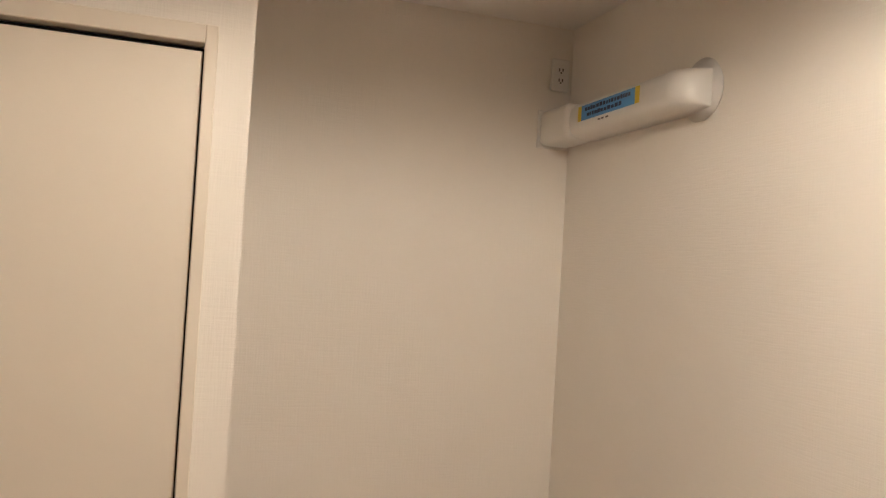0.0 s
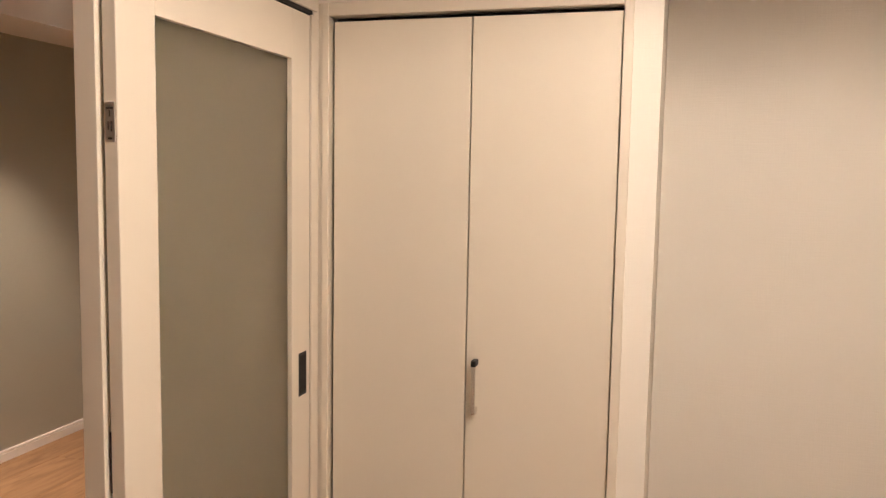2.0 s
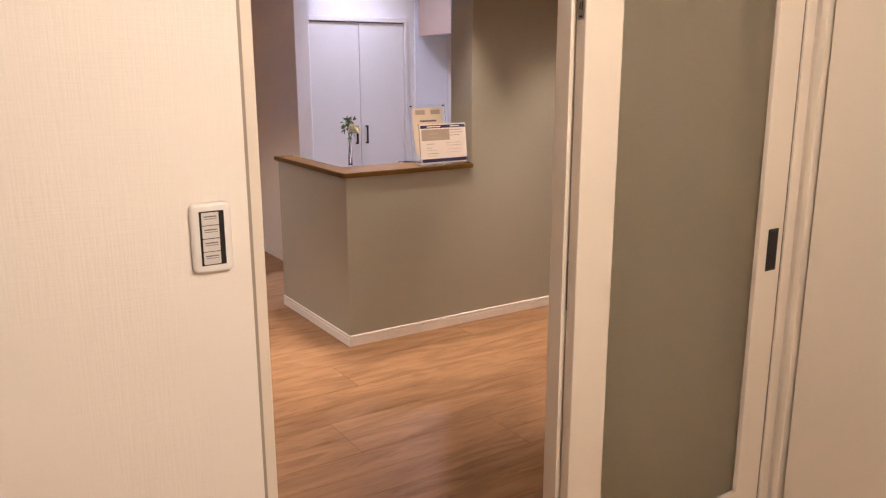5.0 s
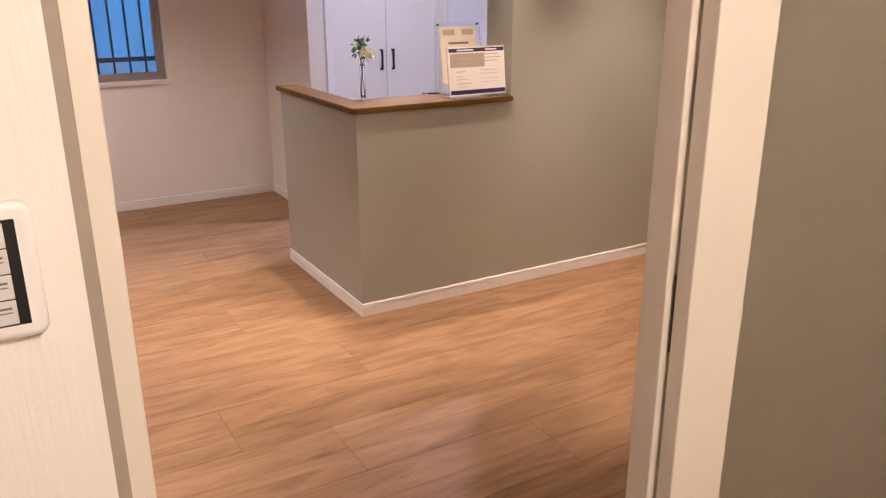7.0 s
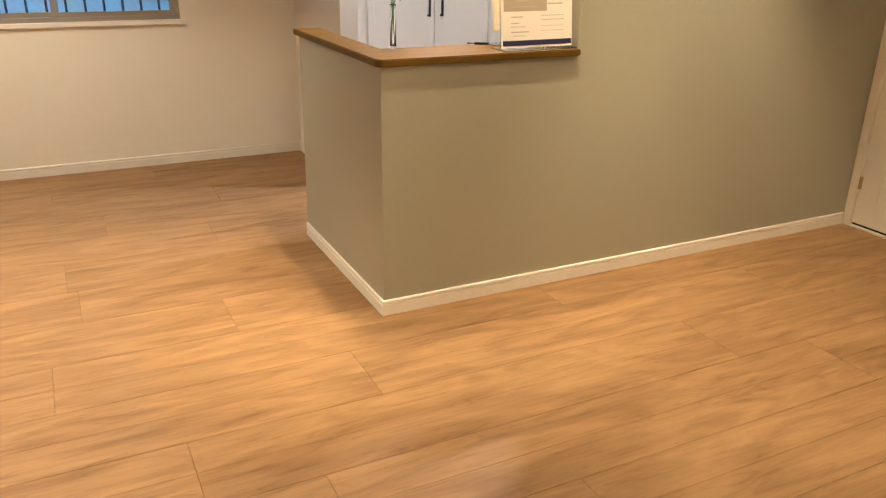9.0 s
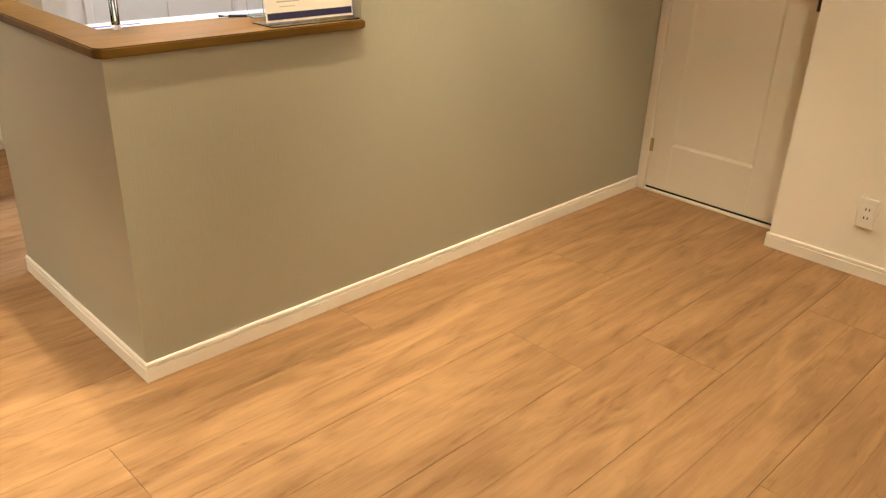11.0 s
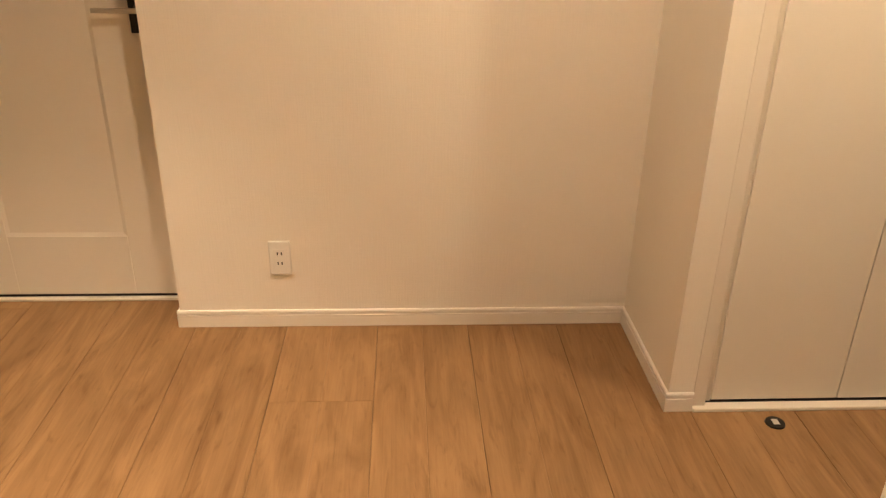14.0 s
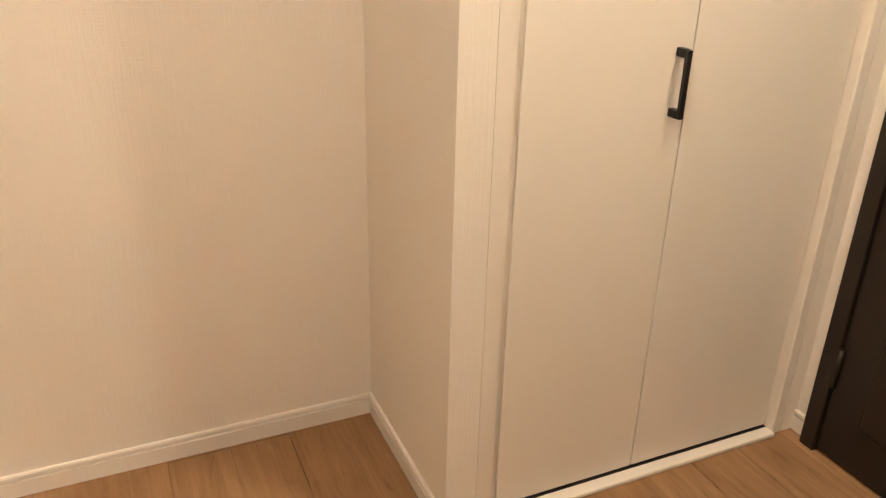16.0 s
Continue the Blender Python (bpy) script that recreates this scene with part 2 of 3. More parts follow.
wall("wall_recess", [(1.50, 2.46, 2.045, 2.117, 0, CEIL)], M_PAPER, "white wallpapered wall of the entrance recess")
wall("wall_closet_side", [(2.40, 2.478, 1.578, 2.117, 0, CEIL), (1.50, 2.478, 1.566, 1.64, HEAD + 0.045, CEIL), (2.404, 2.478, 1.566, 1.578, 0, HEAD + 0.045)], M_PAPER,
     "white wallpapered wall around the built-in closet")
wall("wall_alcove_back", [(2.478, 3.70, 2.294, 2.40, 0, CEIL)], M_PAPER, "plain white wallpapered wall of the alcove")
wall("wall_alcove_fill", [(2.46, 2.478, 2.045, 2.40, 0, CEIL)], M_PAPER, "narrow white wallpapered wall end")
wall("wall_room_east", [(3.60, 3.70, -3.1, 2.294, 0, CEIL)], M_PAPER, "plain white wallpapered wall")
# unseen wall at a guessed place, added to close the room
wall("wall_room_south_unseen", [(RX, 3.60, -3.1, -3.0, 0, CEIL)], M_PAPER, "plain white wallpapered wall")
wall("wall_hall_north", [(-0.105, 1.414, 3.61, 3.95, 0, CEIL), (-0.883, -0.105, 3.86, 3.95, 0, CEIL), (-0.883, -0.105, 3.80, 3.86, HEAD, CEIL)], M_PAPER,
     "white wallpapered wall with a power outlet")
wall("wall_closet_return", [(1.414, 1.488, 3.106, 3.95, 0, CEIL)], M_PAPER, "white wallpapered wall return beside the hall closet")
wall("wall_closet_top", [(1.488, 2.46, 3.106, 3.16, HEAD + 0.05, CEIL)], M_PAPER, "white wallpapered wall over the hall closet")
wall("wall_closet_back", [(1.488, 2.46, 3.85, 3.95, 0, CEIL)], M_PAPER, "plain back wall inside the hall closet")
wall("wall_closet_end", [(2.416, 2.46, 3.106, 3.85, 0, CEIL)], M_PAPER, "narrow white wallpapered wall beside the entrance")
wall("wall_entrance", [(2.46, 2.56, 2.40, 3.95, 0, CEIL)], M_PAPER, "white wallpapered wall around the dark entrance door")
wall("wall_counter", [(CB, CX, 2.03, 3.95, 0, CEIL), (CB, CX, 1.215, 2.03, 0, 0.945), (-1.845, CB, 1.215, 1.300, 0, 0.945)], M_GREY,
     "grey textured accent wall that drops to a low reception counter")
wall("wall_window", [(-3.53, -3.400, -3.1, -0.52, 0, CEIL), (-3.53, -3.400, -0.52, 0.955, 0, 0.85), (-3.53, -3.400, -0.52, 0.955, 1.95, CEIL), (-3.53, -3.400, 0.955, 1.649, 0, CEIL)],
     M_PAPER, "white wallpapered wall with a sliding window")
wall("wall_stub", [(-4.9, -2.53, 1.649, 1.75, 0, CEIL), (-4.9, CB, 1.649, 1.75, CEIL, OFFICE)], M_PAPER, "white wallpapered partition beside the reception")
wall("wall_reception_west", [(-4.9, -4.707, 1.75, 2.66, 0, OFFICE), (-4.9, -4.74, 2.66, 3.84, 0, OFFICE), (-4.74, -4.707, 2.66, 3.84, 2.0, OFFICE), (-4.9, -4.707, 3.84, 4.75, 0, OFFICE)], M_PAPER, "white wallpapered wall of the reception office")
wall("wall_reception_north", [(-4.9, CB, 4.36, 4.75, 0, OFFICE), (CB, CX, 3.95, 4.75, 0, OFFICE), (CB, CX, 1.75, 3.95, CEIL, OFFICE)], M_PAPER, "white wallpapered end wall of the reception office")
# unseen wall, added so that the hall is closed to outside light
wall("wall_hall_south_unseen", [(-3.53, HX, -3.1, -3.0, 0, CEIL)], M_PAPER, "plain white wallpapered wall")
solid("ceiling_office", box(-4.9, CX, 1.649, 4.75, OFFICE, OFFICE + 0.1), M_CEIL, "flat white papered ceiling of the office", "ceiling", "structure")
solid("ceiling", merge(box(CX, 3.7, -3.1, 4.75, CEIL, CEIL + 0.1), box(-4.9, CX, -3.1, 1.649, CEIL, CEIL + 0.1), box(CB, CX, 1.649, 1.75, CEIL, CEIL + 0.1)), M_CEIL, "flat white papered ceiling", "ceiling", "structure")
solid("ceiling_soffit", box(CX, -0.46, 1.95, 3.80, 2.28, CEIL), M_CEIL, "white boxed-down ceiling strip along the grey wall", "ceiling", "structure")

for run in ((CX, 1.215, CX, 3.79, 1, 0), (-1.845, 1.215, CX + 0.009, 1.215, 0, -1), (-0.114, 3.61, 1.405, 3.61, 0, -1), (1.414, 3.106, 1.414, 3.61, -1, 0),
            (1.405, 3.106, 1.488, 3.106, 0, -1), (2.46, 3.056, 2.46, 3.106, -1, 0), (-3.400, -3.0, -3.400, 1.649, 1, 0), (-3.391, 1.649, -2.53, 1.649, 0, -1), (HX, 0.77, HX, 2.117, -1, 0),
            (HX, -3.0, HX, -0.15, -1, 0), (-3.391, -3.0, HX, -3.0, 0, 1), (HX - 0.009, 2.117, 2.45, 2.117, 0, 1), (RX, -3.0, RX, -0.119, 1, 0), (2.487, 2.294, 3.591, 2.294, 0, -1), (3.60, -3.0, 3.60, 2.294, -1, 0),
            (-0.105, 3.61, -0.105, 3.79, -1, 0)):
    baseboard(*run)


def trim(name, bm, label, material=None):
    return solid(name, bm, material or M_TRIM, label, "trim", "structure")


# ---- sliding door with frosted glass, parked open ----
def sliding_door():
    d = holder("sliding_door", 1.476, 1.10, 0.008, "ivory sliding door with a tall frosted glass pane, parked open", "door")
    x0, x1, y0, y1, z1 = 1.474, 1.505, 0.671, 1.493, 2.026
    gy0, gy1, gz0, gz1 = 0.790, 1.383, 0.22, 1.891
    part("stile", box(x0, x1, y0, gy0, 0.008, z1, 0.0015), M_DOOR, d)
    part("stile", box(x0, x1, gy1, y1, 0.008, z1, 0.0015), M_DOOR, d)
    part("rail", box(x0, x1, gy0, gy1, gz1, z1, 0.001), M_DOOR, d)
    part("rail", box(x0, x1, gy0, gy1, 0.008, gz0, 0.001), M_DOOR, d)
    part("glass_pane", box(1.485, 1.490, gy0, gy1, gz0, gz1), M_FROST, d, "frosted greenish glass pane")
    pull = part("flush_pull", box(x1 - 0.006, x1 + 0.0015, 1.422, 1.470, 0.933, 1.060, 0.001), M_BLACK, d, "black flush pull")
    part("pull_recess", box(x1 + 0.0015, x1 + 0.0022, 1.428, 1.464, 0.941, 1.052), M_GAP, pull)
    part("back_pull", box(1.4690, x0, y0 + 0.002, y0 + 0.022, 0.935, 1.062, 0.001), M_BLACK, d, "black pull on the hall side")
    strip = part("lock_plate", box(1.478, 1.500, y0 - 0.0015, y0 + 0.002, 1.632, 1.708, 0.0006), M_STEEL, d, "small steel lock plate on the door edge")
    for xa, xb, z, h in ((1.481, 1.497, 1.694, 0.004), (1.487, 1.491, 1.680, 0.012), (1.484, 1.487, 1.655, 0.016), (1.491, 1.494, 1.652, 0.020), (1.484, 1.494, 1.637, 0.004)):
        part("bolt_slot", box(xa, xb, y0 - 0.0022, y0 - 0.0015, z, z + h), M_SLOT, strip)
    return d


sliding_door()
trim("door_jamb_south", box(HX - 0.004, 1.405, -0.135, -0.074, 0, HEAD, 0.0025, 2), "ivory door jamb that the sliding door closes against", M_DOOR)
# added strip: its darker colour stands in for the shaded step at the jamb
trim("jamb_groove_shade", box(1.400, 1.418, -0.117, -0.101, 0, HEAD, 0.001), "grey-beige strip painted as the shaded groove beside the jamb", M_GROOVE_SHADE)
trim("door_jamb_north", merge(box(1.416, 1.465, 0.662, 0.700, 0, HEAD, 0.002, 2), box(1.426, 1.4395, 0.700, 0.772, 0, HEAD, 0.001)), "ivory door jamb beside the parked sliding door", M_DOOR)
trim("door_head", merge(box(HX - 0.004, 1.443, -0.117, 0.772, HEAD, HEAD + 0.03, 0.002), box(RX, 1.512, -0.16, 1.53, HEAD + 0.012, HEAD + 0.055, 0.002)), "ivory door head over the sliding door", M_DOOR)
trim("door_track", box(1.4455, 1.506, -0.155, 1.515, HEAD + 0.001, HEAD + 0.0118), "black strip painted as the shaded slot of the sliding door track", M_GAP)
trim("corner_post", merge(box(1.441, 1.506, 1.504, 1.550, 0, HEAD + 0.05, 0.003, 2), box(1.44, 1.514, 1.560, 1.60, 0, HEAD + 0.045, 0.002)), "ivory corner post between sliding door and closet", M_DOOR)
# made-up strip, added to give the pane its lit band near the right edge
trim("glass_band_strip", box(1.4455, 1.4740, 1.335, 1.425, 0, HEAD, 0.002), "ivory strip added behind the glass for its light edge band", M_DOOR)
trim("post_gap_shade", box(1.444, 1.500, 1.494, 1.503, 0, HEAD), "black strip painted as the shade behind the sliding door edge", M_GAP)


# ---- closet in the small room ----
def bar_handle(parent, x, y, z0, z1, material, label, width=0.012, reach=0.034):
    """A squared bar on two stubs, standing off a door that faces -y."""
    h = part("handle", box(x - width / 2, x + width / 2, y - reach, y - reach + 0.009, z0, z1, 0.0015, 2), material, parent, label)
    for z in (z0, z1 - 0.016):
        dark = material is M_CHROME and z > z0
        part("handle_foot", box(x - width / 2 - 0.001, x + width / 2 + 0.001, y - reach - (0.001 if dark else -0.009), y, z, z + 0.017, 0.001), M_BLACK if dark else material, h)
    return h


def folding_closet(x0, xm, x1, y, z0, z1, handle, m_door, label, handle_mat, handle_label, gap=0.003, deep=0.022):
    c = holder("closet_door", xm, y + deep / 2, 0, label, "closet door")
    left = part("door_panel", box(x0 + 0.003, xm - gap / 2, y, y + deep, z0, z1, 0.0015, 2), m_door, c)
    right = part("door_panel", box(xm + gap / 2, x1 - 0.003, y, y + deep, z0, z1, 0.0015, 2), m_door, c)
    side, hx, h0, h1 = handle
    bar_handle(left if side < 0 else right, hx, y, h0, h1, handle_mat, handle_label)
    # black sheet behind the panels, painted as the shade in their gaps
    part("shadow_gap", box(x0, x1, y + deep + 0.004, y + deep + 0.010, z0 - 0.01, z1 + 0.012), M_GAP, c)
    return c


folding_closet(1.542, 1.963, 2.378, 1.574, 0.012, 2.022, (1, 1.994, 0.895, 1.052), M_DOOR,
               "ivory folding closet door with two tall plain panels", M_CHROME, "polished chrome bar handle", 0.0045)
trim("closet_casing_room", merge(box(1.512, 1.534, 1.556, 1.60, 0, 2.075, 0.002), box(2.378, 2.404, 1.556, 1.60, 0, 2.075, 0.002), box(1.534, 2.378, 1.556, 1.60, 2.036, 2.075, 0.002)),
     "ivory casing around the folding closet door", M_DOOR)


# ---- hall closet ----
folding_closet(1.5512, 1.935, 2.380, 3.130, 0.017, 2.03, (-1, 1.900, 0.920, 1.056), M_DOORW,
               "white folding hall closet door with two tall panels", M_BLACK, "black square bar handle")
trim("closet_casing_hall", merge(box(1.489, 1.530, 3.109, 3.160, 0, 2.08, 0.002), box(1.530, 1.5538, 3.135, 3.160, 0, 2.08), box(2.382, 2.414, 3.104, 3.160, 0, 2.08, 0.003), box(1.530, 2.382, 3.108, 3.1345, 2.042, 2.079, 0.002)),
     "white casing around the hall closet")
trim("closet_sill_hall", box(1.490, 2.381, 3.092, 3.1260, 0, 0.012, 0.002), "white threshold strip under the hall closet")
trim("closet_floor_shade", box(1.531, 2.381, 3.1265, 3.158, 0, 0.010), "black strip painted as the shade under the hall closet doors", M_GAP)


# ---- white panel door at the end of the hall ----
def panel_door():
    d = holder("panel_door", -0.47, 3.83, 0.02, "white interior door with one recessed panel, closed", "door")
    x0, x1, y, z0, z1 = -0.835, -0.107, 3.806, 0.022, 2.02
    px0, px1, pz0, pz1 = -0.722, -0.312, 0.25, 1.86
    part("stile", box(x0, px0, y, y + 0.034, z0, z1, 0.0015), M_DOORW, d)
    part("stile", box(px1, x1, y, y + 0.034, z0, z1, 0.0015), M_DOORW, d)
    part("rail", box(px0, px1, y, y + 0.034, z0, pz0, 0.0015), M_DOORW, d)
    part("rail", box(px0, px1, y, y + 0.034, pz1, z1, 0.0015), M_DOORW, d)
    panel = part("door_panel", box(px0, px1, y + 0.006, y + 0.028, pz0, pz1), M_DOORW, d)
    e = 0.012
    slope = bmesh.new()
    outer = [(px0, pz0), (px1, pz0), (px1, pz1), (px0, pz1)]
    inner = [(px0 + e, pz0 + e), (px1 - e, pz0 + e), (px1 - e, pz1 - e), (px0 + e, pz1 - e)]
    vo = [slope.verts.new((a, y + 0.001, b)) for a, b in outer]
    vi = [slope.verts.new((a, y + 0.0058, b)) for a, b in inner]
    for n in range(4):
        slope.faces.new((vo[n - 1], vo[n], vi[n], vi[n - 1]))
    part("panel_moulding", slope, M_DOORW, panel)
    lever = part("lever_handle", box(-0.290, -0.150, y - 0.052, y - 0.040, 1.010, 1.026, 0.004, 2), M_STEEL, d, "bronze steel lever on a black plate")
    part("handle_plate", box(-0.190, -0.142, y - 0.008, y, 0.945, 1.085, 0.002), M_BLACK, lever, "black plate")
    part("handle_neck", tube(0.009, 0.042, pose(-0.166, y - 0.027, 1.019, 90)), M_BLACK, lever, smooth=True)
    hinge = part("hinge", tube(0.0045, 0.065, pose(-0.838, y - 0.003, 0.232)), M_BRASS, d, "small brass-toned hinge", True)
    part("hinge_leaf", box(-0.837, -0.822, y - 0.0015, y + 0.001, 0.200, 0.264), M_BRASS, hinge)
    part("bottom_gap_shade", box(x0, x1, y + 0.004, y + 0.02, 0.011, 0.0215), M_GAP, d)
    return d


panel_door()
trim("door_casing_hall", merge(box(-0.882, -0.838, 3.793, 3.845, 0, 2.07, 0.003), box(-0.838, -0.106, 3.793, 3.845, 2.026, 2.07, 0.003)), "white casing around the panel door")
trim("door_sill_hall", box(-0.838, -0.106, 3.792, 3.845, 0, 0.010, 0.002), "white threshold strip under the panel door")


# ---- dark entrance door ----
def entrance_door():
    d = holder("entrance_door", 2.445, 2.74, 0, "dark brown entrance door with raised panels, closed", "door")
    fx = 2.428
    part("door_frame", merge(box(fx, 2.459, 3.010, 3.054, 0, 2.1, 0.002), box(fx, 2.459, 2.300, 2.344, 0, 2.1, 0.002), box(fx, 2.459, 2.344, 3.010, 2.06, 2.1, 0.002)), M_BROWN, d)
    slab = part("door_slab", box(fx + 0.012, 2.455, 2.346, 3.008, 0.012, 2.058, 0.002), M_BROWN, d)
    for z0, z1 in ((0.14, 0.62), (0.74, 1.22), (1.34, 1.92)):
        part("raised_panel", box(fx + 0.005, fx + 0.012, 2.44, 2.91, z0, z1, 0.005), M_BROWN, slab)
    part("hinge", tube(0.008, 0.11, pose(fx + 0.004, 3.004, 0.26), 16), M_BROWN, d, smooth=True)
    return d


entrance_door()


# ---- window, grille and the wall outside ----
def sliding_window():
    w = holder("window_1", -3.39, 0.22, 0.87, "bronze aluminium sliding window with two sashes, closed", "window", "structure")
    y0, y1, z0, z1 = -0.52, 0.955, 0.872, 1.95
    part("window_frame", merge(box(-3.45, -3.36, y0, y0 + 0.022, z0, z1), box(-3.45, -3.36, y1 - 0.022, y1, z0, z1), box(-3.45, -3.36, y0 + 0.022, y1 - 0.022, z0, z0 + 0.024),
                               box(-3.45, -3.36, y0 + 0.022, y1 - 0.022, z1 - 0.022, z1)), M_ALU, w)
    for xa, ya, yb in ((-3.395, 0.262, y1 - 0.022), (-3.425, y0 + 0.022, 0.302)):
        s = part("sash", merge(box(xa, xa + 0.024, ya, ya + 0.032, z0 + 0.024, z1 - 0.022), box(xa, xa + 0.024, yb - 0.03, yb, z0 + 0.024, z1 - 0.022),
                               box(xa, xa + 0.024, ya + 0.032, yb - 0.03, z0 + 0.024, z0 + 0.05), box(xa, xa + 0.024, ya + 0.032, yb - 0.03, z1 - 0.05, z1 - 0.022)), M_ALU, w)
        pane = part("pane", box(xa + 0.010, xa + 0.014, ya + 0.032, yb - 0.03, z0 + 0.05, z1 - 0.05), M_CLEAR, s)
        pane.visible_shadow = False
    part("window_sill", box(-3.36, -3.312, y0 - 0.02, y1 + 0.02, 0.846, 0.872, 0.003), M_TRIM, w, "white wooden sill board")
    return w


sliding_window().location.x -= 0.072


def grille():
    g = holder("window_grille", -3.53, 0.22, 0.86, "dark metal security bars outside the window", "grille")
    for z in (0.985, 1.72):
        part("rail", box(-3.545, -3.520, -0.60, 1.02, z, z + 0.030), M_BAR, g)
    y = -0.585
    while y < 1.02:
        part("bar", box(-3.538, -3.527, y - 0.007, y + 0.007, 0.875, 1.93), M_BAR, g)
        y += 0.1035
    for z in (0.99, 1.725):
        for y in (-0.56, 0.99):
            part("bracket", box(-3.528, -3.455, y, y + 0.03, z, z + 0.02), M_BAR, g)
    return g


grille().location.x -= 0.072
solid("wall_outside", box(-4.62, -4.5, -4.2, 1.62, -0.4, 2.25), M_PLASTER, "rough pale plaster wall of the house next door", "wall", "structure")
solid("ground", box(-40, 40, -40, 40, -0.5, -0.4), mat("concrete_ground", (0.30, 0.29, 0.28), 0.9, vary=0.15, scale=3, bump=0.4, bump_scale=80),
      "grey concrete ground outside the building", "ground", "structure")


# ---- reception counter top and things on it ----
def counter_top():
    x0, x1, ya, yb, wing, deep = -0.864, -1.128, 1.195, 2.030, -1.862, 1.314
    r = 0.030
    pts = []
    for n in range(7):
        a = radians(-90 + 15 * n)
        pts.append((x0 - r + r * math.cos(a), ya + r + r * math.sin(a)))
    pts += [(x0, yb), (x1, yb), (x1, deep), (wing, deep), (wing, ya)]
    bm = prism(pts, "z", 0.9455, 0.972)
    bmesh.ops.bevel(bm, geom=[e for e in bm.edges if abs(e.verts[0].co.z - e.verts[1].co.z) < 1e-6], offset=0.0035, segments=2, affect="EDGES")
    return solid("counter_top", bm, M_COUNTER, "medium brown wooden counter top with a rounded corner", "counter")


counter_top()

M_INK = mat("grey_print", (0.16, 0.14, 0.14), 0.7)
M_FAINT = mat("faint_print", (0.46, 0.42, 0.39), 0.7)
M_NAVY = mat("navy_print", (0.018, 0.018, 0.075), 0.6)
M_SHEET = mat("printed_paper", (0.82, 0.77, 0.70), 0.7, vary=0.02)
M_CERT = mat("cream_certificate", (0.72, 0.62, 0.47), 0.7, vary=0.05, scale=30)
M_TAN = mat("tan_print", (0.42, 0.35, 0.27), 0.7)
M_BLUE = mat("blue_sticker", (0.10, 0.30, 0.62), 0.45)
M_YELLOW = mat("yellow_sticker", (0.75, 0.55, 0.06), 0.45)
M_STEM = mat("green_stem", (0.09, 0.22, 0.05), 0.5, vary=0.2, scale=60)
M_LEAF = mat("green_leaf", (0.055, 0.14, 0.035), 0.45, vary=0.3, scale=80)
M_ROSE = mat("ivory_petal", (0.84, 0.82, 0.66), 0.5, vary=0.08, scale=40)
M_BLUEB = mat("blue_band", (0.03, 0.05, 0.45), 0.5)
M_LGREY = mat("pale_grey_rocker", (0.62, 0.60, 0.57), 0.35, vary=0.03)


# ---- lamps' fittings ----
def downlight(x, y, top=CEIL, glow_mat=M_LAMP):
    d = holder("downlight", x, y, top, "small round recessed ceiling downlight, switched on", "downlight", group="downlights")
    ring = bmesh.new()
    bmesh.ops.create_cone(ring, cap_ends=False, segments=32, radius1=0.058, radius2=0.050, depth=0.006)
    bmesh.ops.solidify(ring, geom=ring.faces[:], thickness=0.004)
    ring.transform(pose(x, y, top - 0.0035))
    part("trim_ring", ring, M_PLASTIC, d, smooth=True)
    part("reflector", tube(0.046, 0.002, pose(x, y, top - 0.0015), 32), glow_mat, d, "glowing white reflector")
    return d


def ceiling_light(x, y, glow_mat, label, r):
    d = holder("ceiling_light", x, y, CEIL, label, "ceiling light")
    part("body", tube(r + 0.015, 0.03, pose(x, y, CEIL - 0.0155), 48), M_PLASTIC, d, smooth=False)
    part("diffuser", tube(r, 0.032, pose(x, y, CEIL - 0.047), 48, r * 0.97), glow_mat, d, "glowing white diffuser")
    return d


for _, lx, ly, *_ in DOWNLIGHTS:
    downlight(lx, ly)
ceiling_light(ROOM_LAMP[0], ROOM_LAMP[1], M_LAMP, "round white ceiling light with a warm glow", 0.22)
for lx, ly, _ in OFFICE_LIGHTS:
    downlight(lx, ly, OFFICE, M_LAMPC)


def wall_speaker():
    s = holder("wall_speaker", CX + 0.03, 2.504, 2.28, "small black box speaker under the ceiling strip", "speaker")
    part("housing", box(CX + 0.001, CX + 0.075, 2.455, 2.553, 2.195, 2.277, 0.005, 2), M_BLACK, s)
    part("bracket", box(CX + 0.02, CX + 0.05, 2.49, 2.52, 2.277, 2.2795), M_BLACK, s)
    part("grille", box(CX + 0.075, CX + 0.078, 2.462, 2.546, 2.202, 2.270, 0.001), M_GAP, s)
    return s


wall_speaker()


# ---- light switch ----
def rounded_plate(x, yc, zc, hy, hz, thick, r):
    """A plate on a wall that faces +x: round corners and a soft rolled edge."""
    bm = bmesh.new()
    rings = []
    for inset, out in ((0.0, 0.0), (0.0, thick * 0.45), (0.0012, thick * 0.75), (0.0035, thick * 0.93), (0.007, thick)):
        ring = []
        for n in range(32):
            a = 2 * math.pi * (n + 0.5) / 32
            sy, sz = (1 if math.cos(a) > 0 else -1), (1 if math.sin(a) > 0 else -1)
            k = max(r - inset, 0.003)
            ring.append(bm.verts.new((x + out, yc + sy * (hy - inset - k) + k * math.cos(a), zc + sz * (hz - inset - k) + k * math.sin(a))))
        rings.append(ring)
    for a, b in zip(rings, rings[1:]):
        for n in range(32):
            bm.faces.new((a[n - 1], a[n], b[n], b[n - 1]))
    bm.faces.new(rings[-1])
    bm.faces.new(rings[0][::-1])
    return bm


